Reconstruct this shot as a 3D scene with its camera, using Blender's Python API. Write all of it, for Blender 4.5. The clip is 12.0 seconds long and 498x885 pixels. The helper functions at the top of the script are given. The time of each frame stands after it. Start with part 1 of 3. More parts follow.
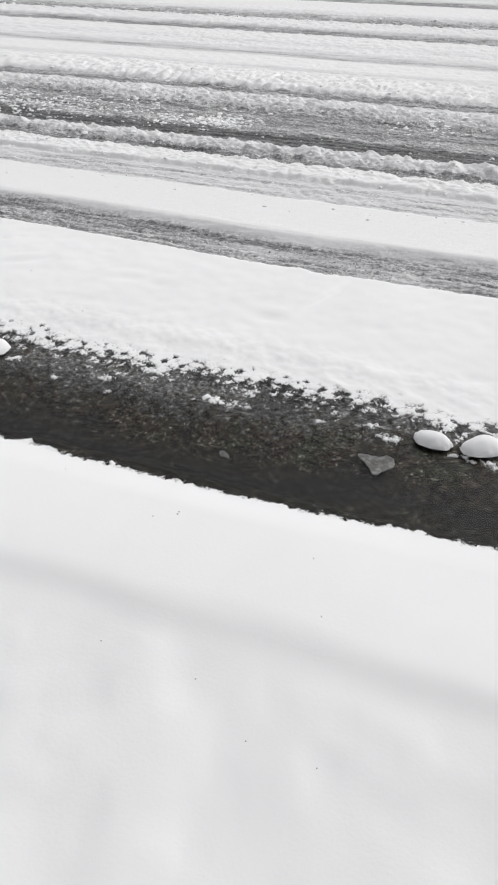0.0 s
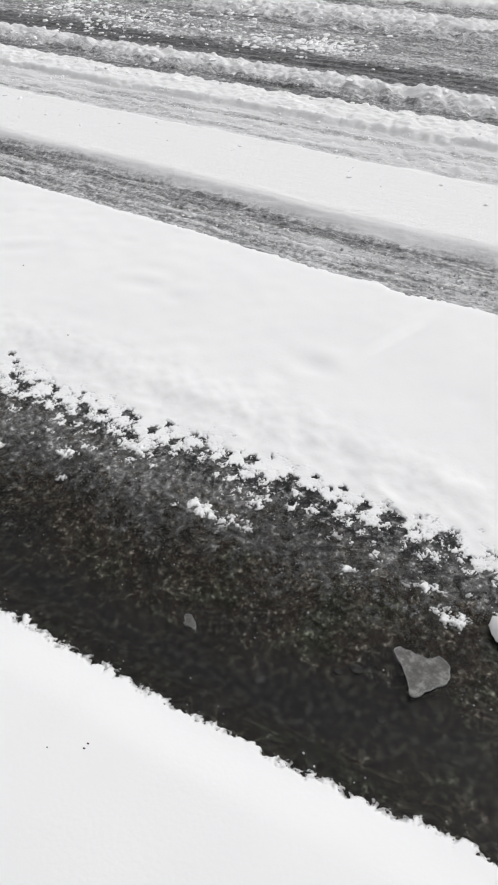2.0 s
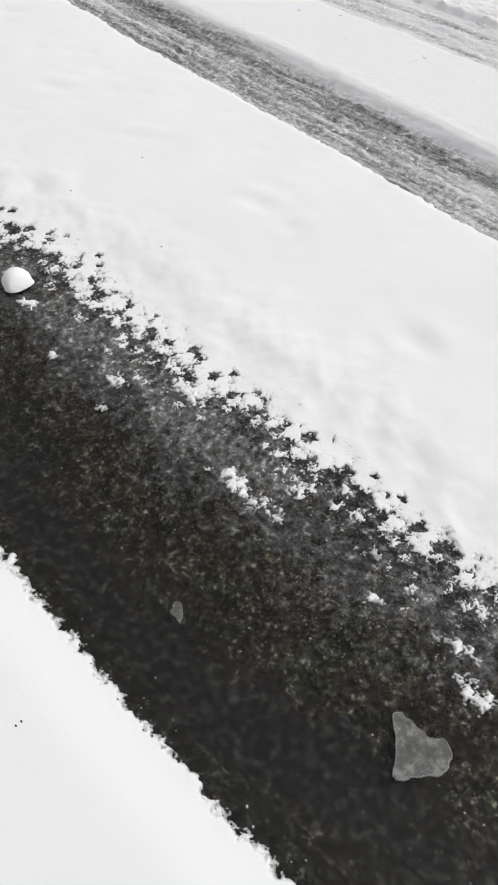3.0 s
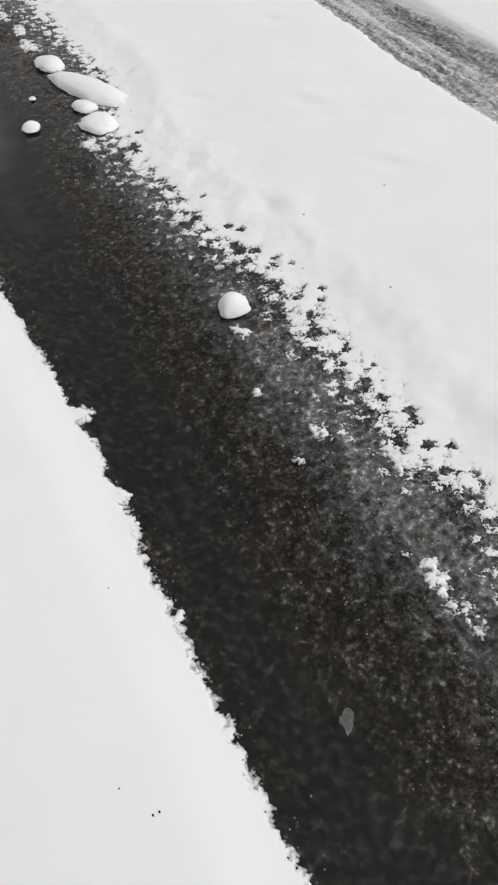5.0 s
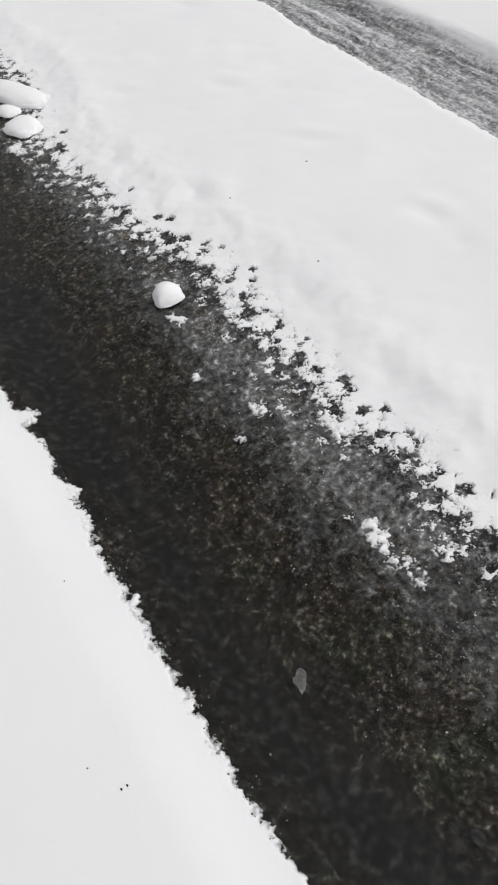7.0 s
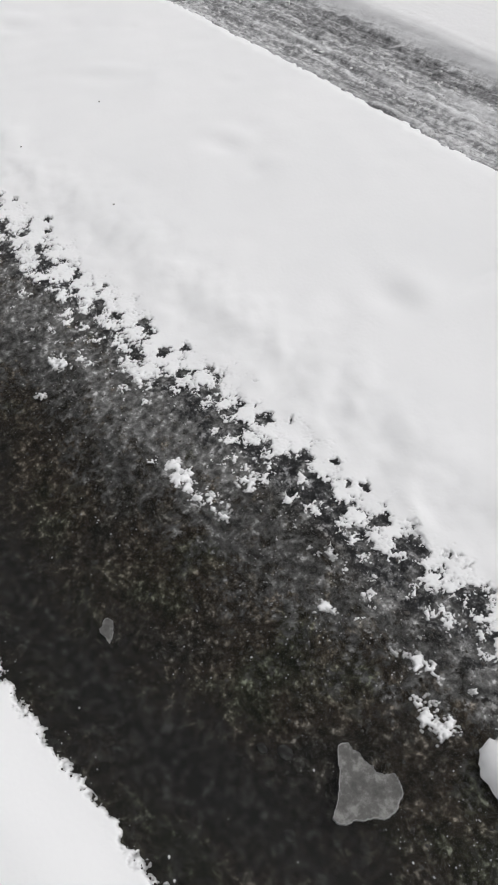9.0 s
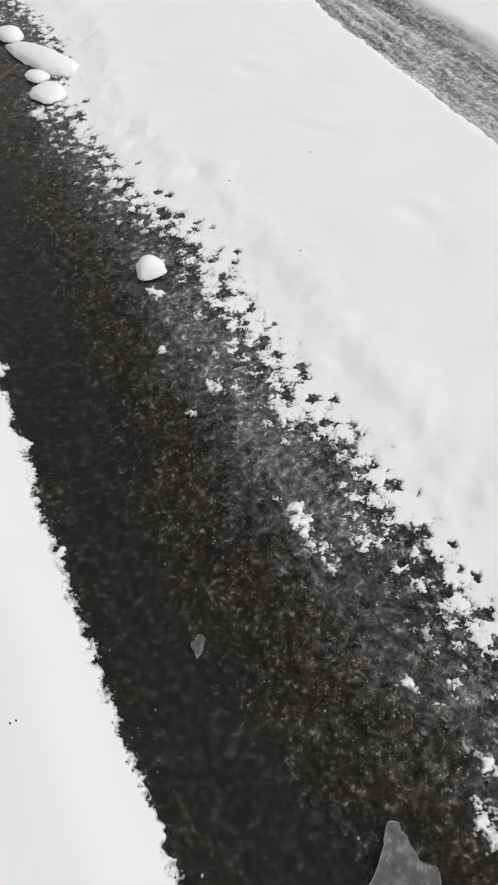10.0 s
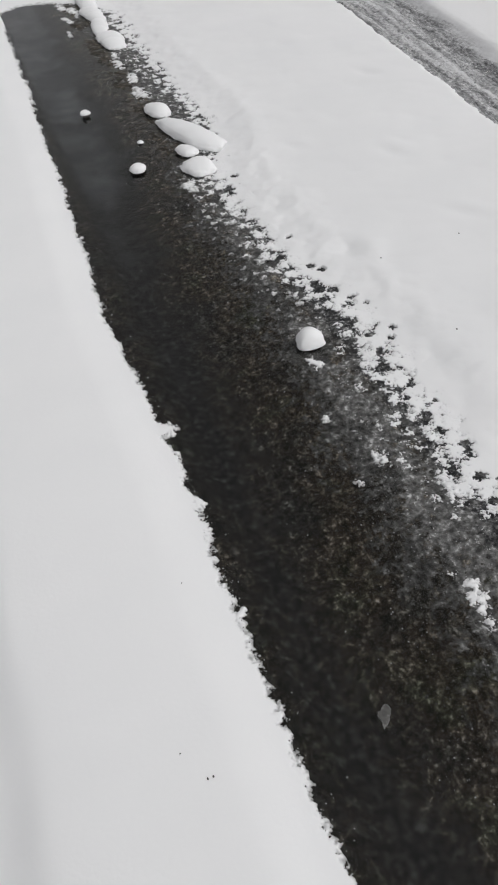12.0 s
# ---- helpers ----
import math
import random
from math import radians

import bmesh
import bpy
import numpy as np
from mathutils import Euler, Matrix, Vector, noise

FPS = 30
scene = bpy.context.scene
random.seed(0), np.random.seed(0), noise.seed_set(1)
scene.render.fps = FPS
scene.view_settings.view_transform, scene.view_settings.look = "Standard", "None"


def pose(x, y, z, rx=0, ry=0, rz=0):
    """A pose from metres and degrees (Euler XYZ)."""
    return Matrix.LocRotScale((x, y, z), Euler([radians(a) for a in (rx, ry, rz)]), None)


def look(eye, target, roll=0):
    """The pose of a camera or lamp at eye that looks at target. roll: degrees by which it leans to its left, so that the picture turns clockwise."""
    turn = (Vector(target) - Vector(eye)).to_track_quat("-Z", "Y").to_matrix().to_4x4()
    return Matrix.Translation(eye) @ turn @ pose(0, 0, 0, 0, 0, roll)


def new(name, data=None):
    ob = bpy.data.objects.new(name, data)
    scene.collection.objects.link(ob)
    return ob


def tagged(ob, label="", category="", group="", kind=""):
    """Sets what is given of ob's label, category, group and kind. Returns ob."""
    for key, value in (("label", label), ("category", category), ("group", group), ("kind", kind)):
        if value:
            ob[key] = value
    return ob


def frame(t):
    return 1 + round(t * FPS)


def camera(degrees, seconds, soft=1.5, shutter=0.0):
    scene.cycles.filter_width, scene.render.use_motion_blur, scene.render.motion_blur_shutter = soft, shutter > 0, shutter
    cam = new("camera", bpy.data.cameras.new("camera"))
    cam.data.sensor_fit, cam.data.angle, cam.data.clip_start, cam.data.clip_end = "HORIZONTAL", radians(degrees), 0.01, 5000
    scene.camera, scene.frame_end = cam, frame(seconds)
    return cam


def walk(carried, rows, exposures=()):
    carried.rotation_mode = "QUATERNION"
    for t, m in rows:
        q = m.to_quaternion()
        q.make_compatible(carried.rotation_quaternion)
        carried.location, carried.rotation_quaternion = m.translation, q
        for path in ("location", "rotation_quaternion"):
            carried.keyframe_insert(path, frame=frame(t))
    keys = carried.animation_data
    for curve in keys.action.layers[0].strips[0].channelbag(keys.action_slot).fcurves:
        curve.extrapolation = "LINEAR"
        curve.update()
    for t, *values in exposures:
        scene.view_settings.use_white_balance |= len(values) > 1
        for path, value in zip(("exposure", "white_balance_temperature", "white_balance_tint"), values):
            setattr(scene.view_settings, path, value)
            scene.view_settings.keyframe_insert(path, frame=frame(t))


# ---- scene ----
cam = camera(35.2, 12.0, soft=2.1)
PATH = [
    (0, (-0.03, 0.08, 1.549), (-0.612, 1.602, 0.39), -0.0),
    (0.5, (-0.064, 0.325, 1.552), (-0.646, 1.857, 0.406), -1.3),
    (1, (-0.043, 0.655, 1.515), (-0.539, 2.201, 0.347), -0.5),
    (1.5, (-0.076, 0.946, 1.473), (-0.674, 2.407, 0.244), 0.8),
    (2, (-0.178, 1.219, 1.438), (-0.982, 2.489, 0.118), -2.4),
    (2.5, (-0.211, 1.412, 1.397), (-1.172, 2.48, 0.006), -1.8),
    (3, (-0.191, 1.595, 1.354), (-1.18, 2.507, -0.126), 0.3),
    (3.5, (-0.296, 1.682, 1.338), (-1.367, 2.479, -0.151), -1.2),
    (3.7, (-0.312, 1.702, 1.335), (-1.437, 2.449, -0.141), -2.3),
    (5.3, (-0.406, 1.685, 1.31), (-1.663, 2.206, -0.155), -4.3),
    (5.5, (-0.399, 1.701, 1.321), (-1.657, 2.217, -0.147), -4.1),
    (6, (-0.395, 1.696, 1.323), (-1.641, 2.207, -0.156), -3.6),
    (6.5, (-0.332, 1.759, 1.313), (-1.554, 2.308, -0.172), -5.5),
    (7, (-0.317, 1.749, 1.338), (-1.525, 2.31, -0.154), -9.3),
    (7.5, (-0.286, 1.81, 1.261), (-1.375, 2.478, -0.277), -12.0),
    (7.7, (-0.273, 1.871, 1.251), (-1.207, 2.604, -0.359), -9.0),
    (9.3, (-0.181, 1.921, 1.286), (-1.228, 2.574, -0.288), -8.8),
    (9.5, (-0.186, 1.906, 1.292), (-1.319, 2.469, -0.257), -8.9),
    (10, (-0.167, 1.909, 1.342), (-1.402, 2.374, -0.16), -6.0),
    (10.5, (-0.215, 1.849, 1.362), (-1.479, 2.243, -0.137), -6.6),
    (11, (-0.295, 1.704, 1.399), (-1.567, 2.088, -0.096), -9.4),
    (11.5, (-0.293, 1.65, 1.422), (-1.587, 2.075, -0.042), -9.3),
    (12, (-0.253, 1.652, 1.441), (-1.629, 2.032, 0.04), -6.5),
]
walk(cam, [(t, look(eye, target, roll)) for t, eye, target, roll in PATH],
     exposures=[(0.0, 0.1, 6500, 10.3), (0.5, 0.03, 6500, 10.3), (1.0, 0.02, 6500, 10.3), (2.0, 0.12, 6500, 10.3), (3.0, 0.13, 6500, 10.3), (3.5, 0.05, 6500, 10.3), (5.5, 0.0, 6500, 10.3), (7.5, 0.02, 6500, 10.6), (9.5, -0.03, 6500, 10.6), (10.0, 0.04, 6500, 10.6), (10.5, 0.03, 6500, 10.6), (11.0, -0.13, 6500, 10.3), (11.5, -0.23, 6500, 10.3), (12.0, -0.23, 6500, 10.3)])

# ---- world, sun ----
SUN_UP, SUN_ROUND = 48.0, 40.0
world = bpy.data.worlds.new("overcast")
scene.world = world
world.use_nodes = True
wn, wl = world.node_tree.nodes, world.node_tree.links
sky = wn.new("ShaderNodeTexSky")
sky.sky_type, sky.sun_disc = "NISHITA", False
sky.sun_elevation, sky.sun_rotation = radians(SUN_UP), radians(SUN_ROUND)
sky.dust_density, sky.air_density = 3.0, 1.0
grey = wn.new("ShaderNodeHueSaturation")
grey.inputs["Saturation"].default_value = 0.06
wl.new(sky.outputs[0], grey.inputs["Color"])
wl.new(grey.outputs[0], wn["Background"].inputs["Color"])
wn["Background"].inputs["Strength"].default_value = 0.138
sun = new("sun", bpy.data.lights.new("sun", "SUN"))
sun.data.energy, sun.data.angle, sun.data.color = 0.52, radians(40), (1.0, 0.98, 0.95)
a, e = radians(SUN_ROUND), radians(SUN_UP)
sun.matrix_world = look((math.sin(a) * math.cos(e) * 20, math.cos(a) * math.cos(e) * 20, math.sin(e) * 20), (0, 0, 0))


# ---- materials ----
def material(name, rough=0.6, ior=1.45, spec=0.5):
    m = bpy.data.materials.new(name)
    m.use_nodes = True
    p = m.node_tree.nodes["Principled BSDF"]
    p.inputs["Roughness"].default_value = rough
    p.inputs["IOR"].default_value = ior
    p.inputs["Specular IOR Level"].default_value = spec
    return m, m.node_tree.nodes, m.node_tree.links, p


def coords(nodes, links, scale=(1, 1, 1)):
    tc, mp = nodes.new("ShaderNodeTexCoord"), nodes.new("ShaderNodeMapping")
    mp.inputs["Scale"].default_value = scale
    links.new(tc.outputs["Object"], mp.inputs["Vector"])
    return mp.outputs["Vector"]


def noise_tex(nodes, links, vec, scale, detail=4.0, rough=0.55):
    n = nodes.new("ShaderNodeTexNoise")
    n.inputs["Scale"].default_value, n.inputs["Detail"].default_value = scale, detail
    n.inputs["Roughness"].default_value = rough
    links.new(vec, n.inputs["Vector"])
    return n.outputs["Fac"]


def ramp(nodes, links, fac, stops):
    r = nodes.new("ShaderNodeValToRGB")
    while len(r.color_ramp.elements) < len(stops):
        r.color_ramp.elements.new(0.5)
    for el, (at, c) in zip(r.color_ramp.elements, stops):
        el.position, el.color = at, (*c, 1) if len(c) == 3 else c
    links.new(fac, r.inputs["Fac"])
    return r.outputs["Color"]


def mixed(nodes, links, fac, a, b, mode="MIX"):
    n = nodes.new("ShaderNodeMix")
    n.data_type, n.blend_type = "RGBA", mode
    for key, value in ((0, fac), (6, a), (7, b)):
        if isinstance(value, (int, float)):
            n.inputs[key].default_value = value
        elif isinstance(value, tuple):
            n.inputs[key].default_value = (*value, 1)
        else:
            links.new(value, n.inputs[key])
    return n.outputs[2]


def maths(nodes, links, op, a, b=0.0, clamp=False):
    n = nodes.new("ShaderNodeMath")
    n.operation, n.use_clamp = op, clamp
    for key, value in ((0, a), (1, b)):
        if isinstance(value, (int, float)):
            n.inputs[key].default_value = value
        else:
            links.new(value, n.inputs[key])
    return n.outputs[0]


def bump(nodes, links, p, height, distance, strength=1.0):
    b = nodes.new("ShaderNodeBump")
    b.inputs["Distance"].default_value, b.inputs["Strength"].default_value = distance, strength
    links.new(height, b.inputs["Height"])
    links.new(b.outputs[0], p.inputs["Normal"])


# fresh snow, grey and wet where it lies thin
SNOW, nd, lk, pr = material("snow", 0.85, spec=0.15)
v = coords(nd, lk)
white = ramp(nd, lk, noise_tex(nd, lk, v, 3.0, 3), [(0.3, (0.875, 0.878, 0.885)), (0.7, (0.9, 0.9, 0.905))])
at = nd.new("ShaderNodeAttribute")
at.attribute_name = "slush"
thin = maths(nd, lk, "MULTIPLY", at.outputs["Fac"], maths(nd, lk, "ADD", noise_tex(nd, lk, v, 120.0, 4, 0.7), 0.45), True)
lk.new(mixed(nd, lk, thin, white, (0.33, 0.33, 0.335)), pr.inputs["Base Color"])
h = mixed(nd, lk, 0.4, noise_tex(nd, lk, v, 110.0, 4), noise_tex(nd, lk, v, 16.0, 3))
bump(nd, lk, pr, h, 0.004, 0.18)

# packed snow and wet slush of the road
ROAD, nd, lk, pr = material("road_snow", 0.7, spec=0.25)
v = coords(nd, lk)
vs = coords(nd, lk, (1.6, 18.0, 1.0))
at = nd.new("ShaderNodeAttribute")
at.attribute_name = "slush"
streak = maths(nd, lk, "ADD", maths(nd, lk, "MULTIPLY", noise_tex(nd, lk, vs, 5.0, 6, 0.7), 0.6), maths(nd, lk, "MULTIPLY", noise_tex(nd, lk, vs, 1.6, 3, 0.6), 0.4))
crumb = noise_tex(nd, lk, v, 52.0, 6, 0.74)
wob = maths(nd, lk, "ADD", maths(nd, lk, "MULTIPLY", maths(nd, lk, "SUBTRACT", streak, 0.5), 2.3),
            maths(nd, lk, "MULTIPLY", maths(nd, lk, "SUBTRACT", crumb, 0.5), 1.7))
gate = maths(nd, lk, "MULTIPLY", maths(nd, lk, "SUBTRACT", at.outputs["Fac"], 0.22), 3.0, True)
wet = maths(nd, lk, "ADD", at.outputs["Fac"], maths(nd, lk, "MULTIPLY", wob, gate), True)
lk.new(ramp(nd, lk, wet, [(0.0, (0.87, 0.87, 0.875)), (0.3, (0.68, 0.68, 0.69)), (0.62, (0.29, 0.29, 0.295)), (1.0, (0.06, 0.06, 0.062))]), pr.inputs["Base Color"])
lk.new(maths(nd, lk, "SUBTRACT", 0.8, maths(nd, lk, "MULTIPLY", wet, 0.35)), pr.inputs["Roughness"])
bump(nd, lk, pr, mixed(nd, lk, 0.5, crumb, streak), 0.008, 0.6)

# wet asphalt and gravel of the gutter bed; silt in the deep part, slush by the verge, painted sky reflection far off
BED, nd, lk, pr = material("wet_gravel", 0.6, spec=0.1)
v = coords(nd, lk)
at = nd.new("ShaderNodeAttribute")
at.attribute_name = "slush"
lie = at.outputs["Fac"]


rough_noise = noise_tex(nd, lk, v, 90.0, 5, 0.72)
mid_noise = noise_tex(nd, lk, v, 38.0, 5, 0.7)
grain = maths(nd, lk, "ADD", maths(nd, lk, "MULTIPLY", rough_noise, 0.5), maths(nd, lk, "MULTIPLY", mid_noise, 0.5))
base = ramp(nd, lk, grain, [(0.40, (0.013, 0.0122, 0.011)), (0.47, (0.025, 0.023, 0.0203)), (0.53, (0.052, 0.048, 0.0425)), (0.58, (0.14, 0.134, 0.124)), (0.63, (0.42, 0.41, 0.395))])
tone = ramp(nd, lk, noise_tex(nd, lk, v, 6.0, 3), [(0.35, (0.82, 0.83, 0.8)), (0.52, (1.2, 1.06, 0.9)), (0.66, (0.98, 1.08, 0.82))])
base = mixed(nd, lk, 1.0, base, tone, "MULTIPLY")
soft_noise = noise_tex(nd, lk, v, 50.0, 3, 0.5)
blot = ramp(nd, lk, soft_noise, [(0.42, (0.0235, 0.0233, 0.0224)), (0.54, (0.034, 0.0337, 0.0325)), (0.66, (0.066, 0.0655, 0.064)), (0.76, (0.11, 0.109, 0.107))])
silt = maths(nd, lk, "MULTIPLY", lie, -1.1, True)
base = mixed(nd, lk, silt, base, blot)
tar = nd.new("ShaderNodeAttribute")
tar.attribute_name = "asphalt"
asphalt = ramp(nd, lk, grain, [(0.42, (0.014, 0.0141, 0.0146)), (0.5, (0.03, 0.0302, 0.0315)), (0.545, (0.085, 0.0855, 0.088)), (0.59, (0.32, 0.32, 0.323))])
# sky reflected in the far water, painted into the bed's colour
sky_sheen = maths(nd, lk, "MULTIPLY", maths(nd, lk, "ADD", lie, 1.05), -1.0, True)
base = mixed(nd, lk, sky_sheen, base, ramp(nd, lk, noise_tex(nd, lk, v, 5.0, 4, 0.6), [(0.38, (0.06, 0.063, 0.067)), (0.65, (0.135, 0.14, 0.146))]))
base = mixed(nd, lk, tar.outputs["Fac"], base, asphalt)
film = maths(nd, lk, "ADD", maths(nd, lk, "SUBTRACT", noise_tex(nd, lk, v, 24.0, 3, 0.6), 0.61), maths(nd, lk, "MULTIPLY", lie, 0.33))
film = maths(nd, lk, "ADD", film, maths(nd, lk, "MULTIPLY", maths(nd, lk, "SUBTRACT", noise_tex(nd, lk, v, 70.0, 6, 0.75), 0.5), 1.25))
film = maths(nd, lk, "MULTIPLY", maths(nd, lk, "MULTIPLY", film, 5.0, True), maths(nd, lk, "MULTIPLY", lie, 3.0, True))
lk.new(mixed(nd, lk, film, base, ramp(nd, lk, noise_tex(nd, lk, v, 55.0, 5, 0.65), [(0.36, (0.04, 0.04, 0.039)), (0.5, (0.12, 0.1195, 0.117)), (0.6, (0.23, 0.229, 0.226)), (0.66, (0.55, 0.548, 0.545))])), pr.inputs["Base Color"])
bump(nd, lk, pr, grain, 0.006, 0.6)

# standing water: clear, glossy by its index alone
WATER = bpy.data.materials.new("water")
WATER.use_nodes = True
nd, lk = WATER.node_tree.nodes, WATER.node_tree.links
nd.remove(nd["Principled BSDF"])
clear, gloss, mx, fr = nd.new("ShaderNodeBsdfTransparent"), nd.new("ShaderNodeBsdfGlossy"), nd.new("ShaderNodeMixShader"), nd.new("ShaderNodeFresnel")
clear.inputs["Color"].default_value = (0.92, 0.92, 0.915, 1)
gloss.inputs["Roughness"].default_value = 0.04
fr.inputs["IOR"].default_value = 1.33
v = coords(nd, lk)
b = nd.new("ShaderNodeBump")
b.inputs["Distance"].default_value, b.inputs["Strength"].default_value = 0.002, 0.04
lk.new(noise_tex(nd, lk, v, 9.0, 3), b.inputs["Height"])
lk.new(b.outputs[0], gloss.inputs["Normal"])
lk.new(fr.outputs[0], mx.inputs[0])
lk.new(clear.outputs[0], mx.inputs[1])
lk.new(gloss.outputs[0], mx.inputs[2])
lk.new(mx.outputs[0], nd["Material Output"].inputs["Surface"])

# ice, half clear
ICE, nd, lk, pr = material("ice", 0.35, 1.31)
v = coords(nd, lk)
lk.new(ramp(nd, lk, noise_tex(nd, lk, v, 42.0, 6, 0.7), [(0.36, (0.1, 0.098, 0.094)), (0.5, (0.17, 0.167, 0.16)), (0.62, (0.36, 0.355, 0.342))]), pr.inputs["Base Color"])
pr.inputs["Transmission Weight"].default_value = 0.25
bump(nd, lk, pr, noise_tex(nd, lk, v, 60.0, 3), 0.002, 0.5)

RIM, nd, lk, pr = material("ice_rim", 0.4, 1.31)
v = coords(nd, lk)
lk.new(ramp(nd, lk, noise_tex(nd, lk, v, 80.0, 3), [(0.3, (0.22, 0.22, 0.22)), (0.7, (0.5, 0.5, 0.5))]), pr.inputs["Base Color"])

SLUSH, nd, lk, pr = material("slush_grain", 0.5, 1.31)
v = coords(nd, lk)
lk.new(ramp(nd, lk, noise_tex(nd, lk, v, 45.0, 3), [(0.35, (0.25, 0.25, 0.25)), (0.65, (0.75, 0.75, 0.75))]), pr.inputs["Base Color"])

STONE, nd, lk, pr = material("wet_stone", 0.4)
v = coords(nd, lk)
lk.new(ramp(nd, lk, noise_tex(nd, lk, v, 40.0, 5), [(0.3, (0.02, 0.018, 0.016)), (0.7, (0.09, 0.082, 0.072))]), pr.inputs["Base Color"])
bump(nd, lk, pr, noise_tex(nd, lk, v, 120.0, 4), 0.004, 0.7)

SUNK, nd, lk, pr = material("sunken_ice", 0.6, 1.31, spec=0.1)
v = coords(nd, lk)
lk.new(ramp(nd, lk, noise_tex(nd, lk, v, 90.0, 4), [(0.35, (0.03, 0.03, 0.029)), (0.65, (0.085, 0.085, 0.082))]), pr.inputs["Base Color"])

GRIT, nd, lk, pr = material("grit", 0.95, spec=0.0)
v = coords(nd, lk)
lk.new(ramp(nd, lk, noise_tex(nd, lk, v, 200.0, 3), [(0.3, (0.02, 0.018, 0.017)), (0.7, (0.055, 0.05, 0.046))]), pr.inputs["Base Color"])


# ---- helpers for shapes ----
def lattice(ix, iy, seed):
    s = np.sin(ix * 127.1 + iy * 311.7 + seed * 74.7) * 43758.5453
    return s - np.floor(s)


def vnoise(x, y, seed):
    ix, iy = np.floor(x), np.floor(y)
    fx, fy = x - ix, y - iy
    fx, fy = fx * fx * fx * (fx * (fx * 6 - 15) + 10), fy * fy * fy * (fy * (fy * 6 - 15) + 10)
    low = lattice(ix, iy, seed) * (1 - fx) + lattice(ix + 1, iy, seed) * fx
    top = lattice(ix, iy + 1, seed) * (1 - fx) + lattice(ix + 1, iy + 1, seed) * fx
    return (low * (1 - fy) + top * fy) * 2 - 1


def fbm(x, y, size, octaves, seed, gain=0.55):
    total, amp, s = 0.0, 1.0, 1.0 / size
    for k in range(octaves):
        c, d = math.cos(k * 1.1), math.sin(k * 1.1)
        total = total + amp * vnoise((x * c - y * d) * s + 13.7 * k, (x * d + y * c) * s + 5.3 * k, seed + k)
        amp, s = amp * gain, s * 2.03
    return total


def soft_noise_field(x, y, size, octaves, seed, gain=0.5):
    """Rounded lumps with no grain of direction."""
    total, amp, s = 0.0, 1.0, 1.0 / size
    for k in range(octaves):
        c, d = math.cos(0.7 + k * 1.3), math.sin(0.7 + k * 1.3)
        u, w = (x * c - y * d) * s + 7.1 * k, (x * d + y * c) * s + 3.9 * k
        iu, iw = np.floor(u), np.floor(w)
        fu, fw = u - iu, w - iw
        su, sw = fu * fu * fu * (fu * (fu * 6 - 15) + 10), fw * fw * fw * (fw * (fw * 6 - 15) + 10)
        corner = []
        for j in (0, 1):
            for i in (0, 1):
                a1 = lattice(iu + i, iw + j, seed + k) * 2 * math.pi
                corner.append(np.cos(a1) * (fu - i) + np.sin(a1) * (fw - j))
        low, top = corner[0] * (1 - su) + corner[1] * su, corner[2] * (1 - su) + corner[3] * su
        total = total + amp * 1.5 * (low * (1 - sw) + top * sw)
        amp, s = amp * gain, s * 2.03
    return total


def cells(x, y, size, seed):
    """Distance to the nearest of scattered centres, in cell sizes: small in a clump, large in the gaps between."""
    u, w = x / size, y / size
    iu, iw = np.floor(u), np.floor(w)
    near = np.full(np.shape(u), 9.0)
    for j in (-1, 0, 1):
        for i in (-1, 0, 1):
            du, dw = iu + i + lattice(iu + i, iw + j, seed) - u, iw + j + lattice(iu + i, iw + j, seed + 17.3) - w
            near = np.minimum(near, du * du + dw * dw)
    return np.sqrt(near)


def smooth(t):
    t = np.clip(t, 0, 1)
    return t * t * (3 - 2 * t)


def steps(*stretches):
    """Coordinates from (start, end, step) stretches that follow one another."""
    out = []
    for a0, b0, d in stretches:
        out.append(np.arange(a0, b0 - d * 0.3, d))
    out.append(np.array([stretches[-1][1]]))
    return np.concatenate(out)


def sheet(name, xs, ys, z, mat, keep=None, mask=None, second=None):
    """A surface over the plan, from heights z[row, column]."""
    nx, ny = len(xs), len(ys)
    gx, gy = np.meshgrid(xs, ys)
    idx = np.arange(nx * ny).reshape(ny, nx)
    quads = np.stack([idx[:-1, :-1], idx[:-1, 1:], idx[1:, 1:], idx[1:, :-1]], -1).reshape(-1, 4)
    if keep is not None:
        quads = quads[keep.ravel()[quads].any(1)]
    used = np.zeros(nx * ny, bool)
    used[quads] = True
    remap = np.cumsum(used) - 1
    quads = remap[quads]
    co = np.stack([gx.ravel(), gy.ravel(), z.ravel()], 1)[used]
    me = bpy.data.meshes.new(name)
    me.vertices.add(len(co))
    me.vertices.foreach_set("co", co.ravel())
    me.loops.add(quads.size)
    me.loops.foreach_set("vertex_index", quads.ravel().astype(np.int32))
    me.polygons.add(len(quads))
    me.polygons.foreach_set("loop_start", np.arange(0, quads.size, 4, dtype=np.int32))
    me.update(calc_edges=True)
    me.polygons.foreach_set("use_smooth", np.ones(len(quads), bool))
    if mask is not None:
        att = me.attributes.new("slush", "FLOAT", "POINT")
        att.data.foreach_set("value", mask.ravel()[used].astype(np.float32))
    if second is not None:
        att = me.attributes.new("asphalt", "FLOAT", "POINT")
        att.data.foreach_set("value", second.ravel()[used].astype(np.float32))
    me.materials.append(mat)
    return new(name, me)


def part(name, bm, mat, parent=None, label="", shade=True):
    me = bpy.data.meshes.new(name)
    bm.to_mesh(me)
    bm.free()
    for f in me.polygons:
        f.use_smooth = shade
    me.materials.append(mat)
    ob = new(name, me)
    ob.parent = parent
    return tagged(ob, label)


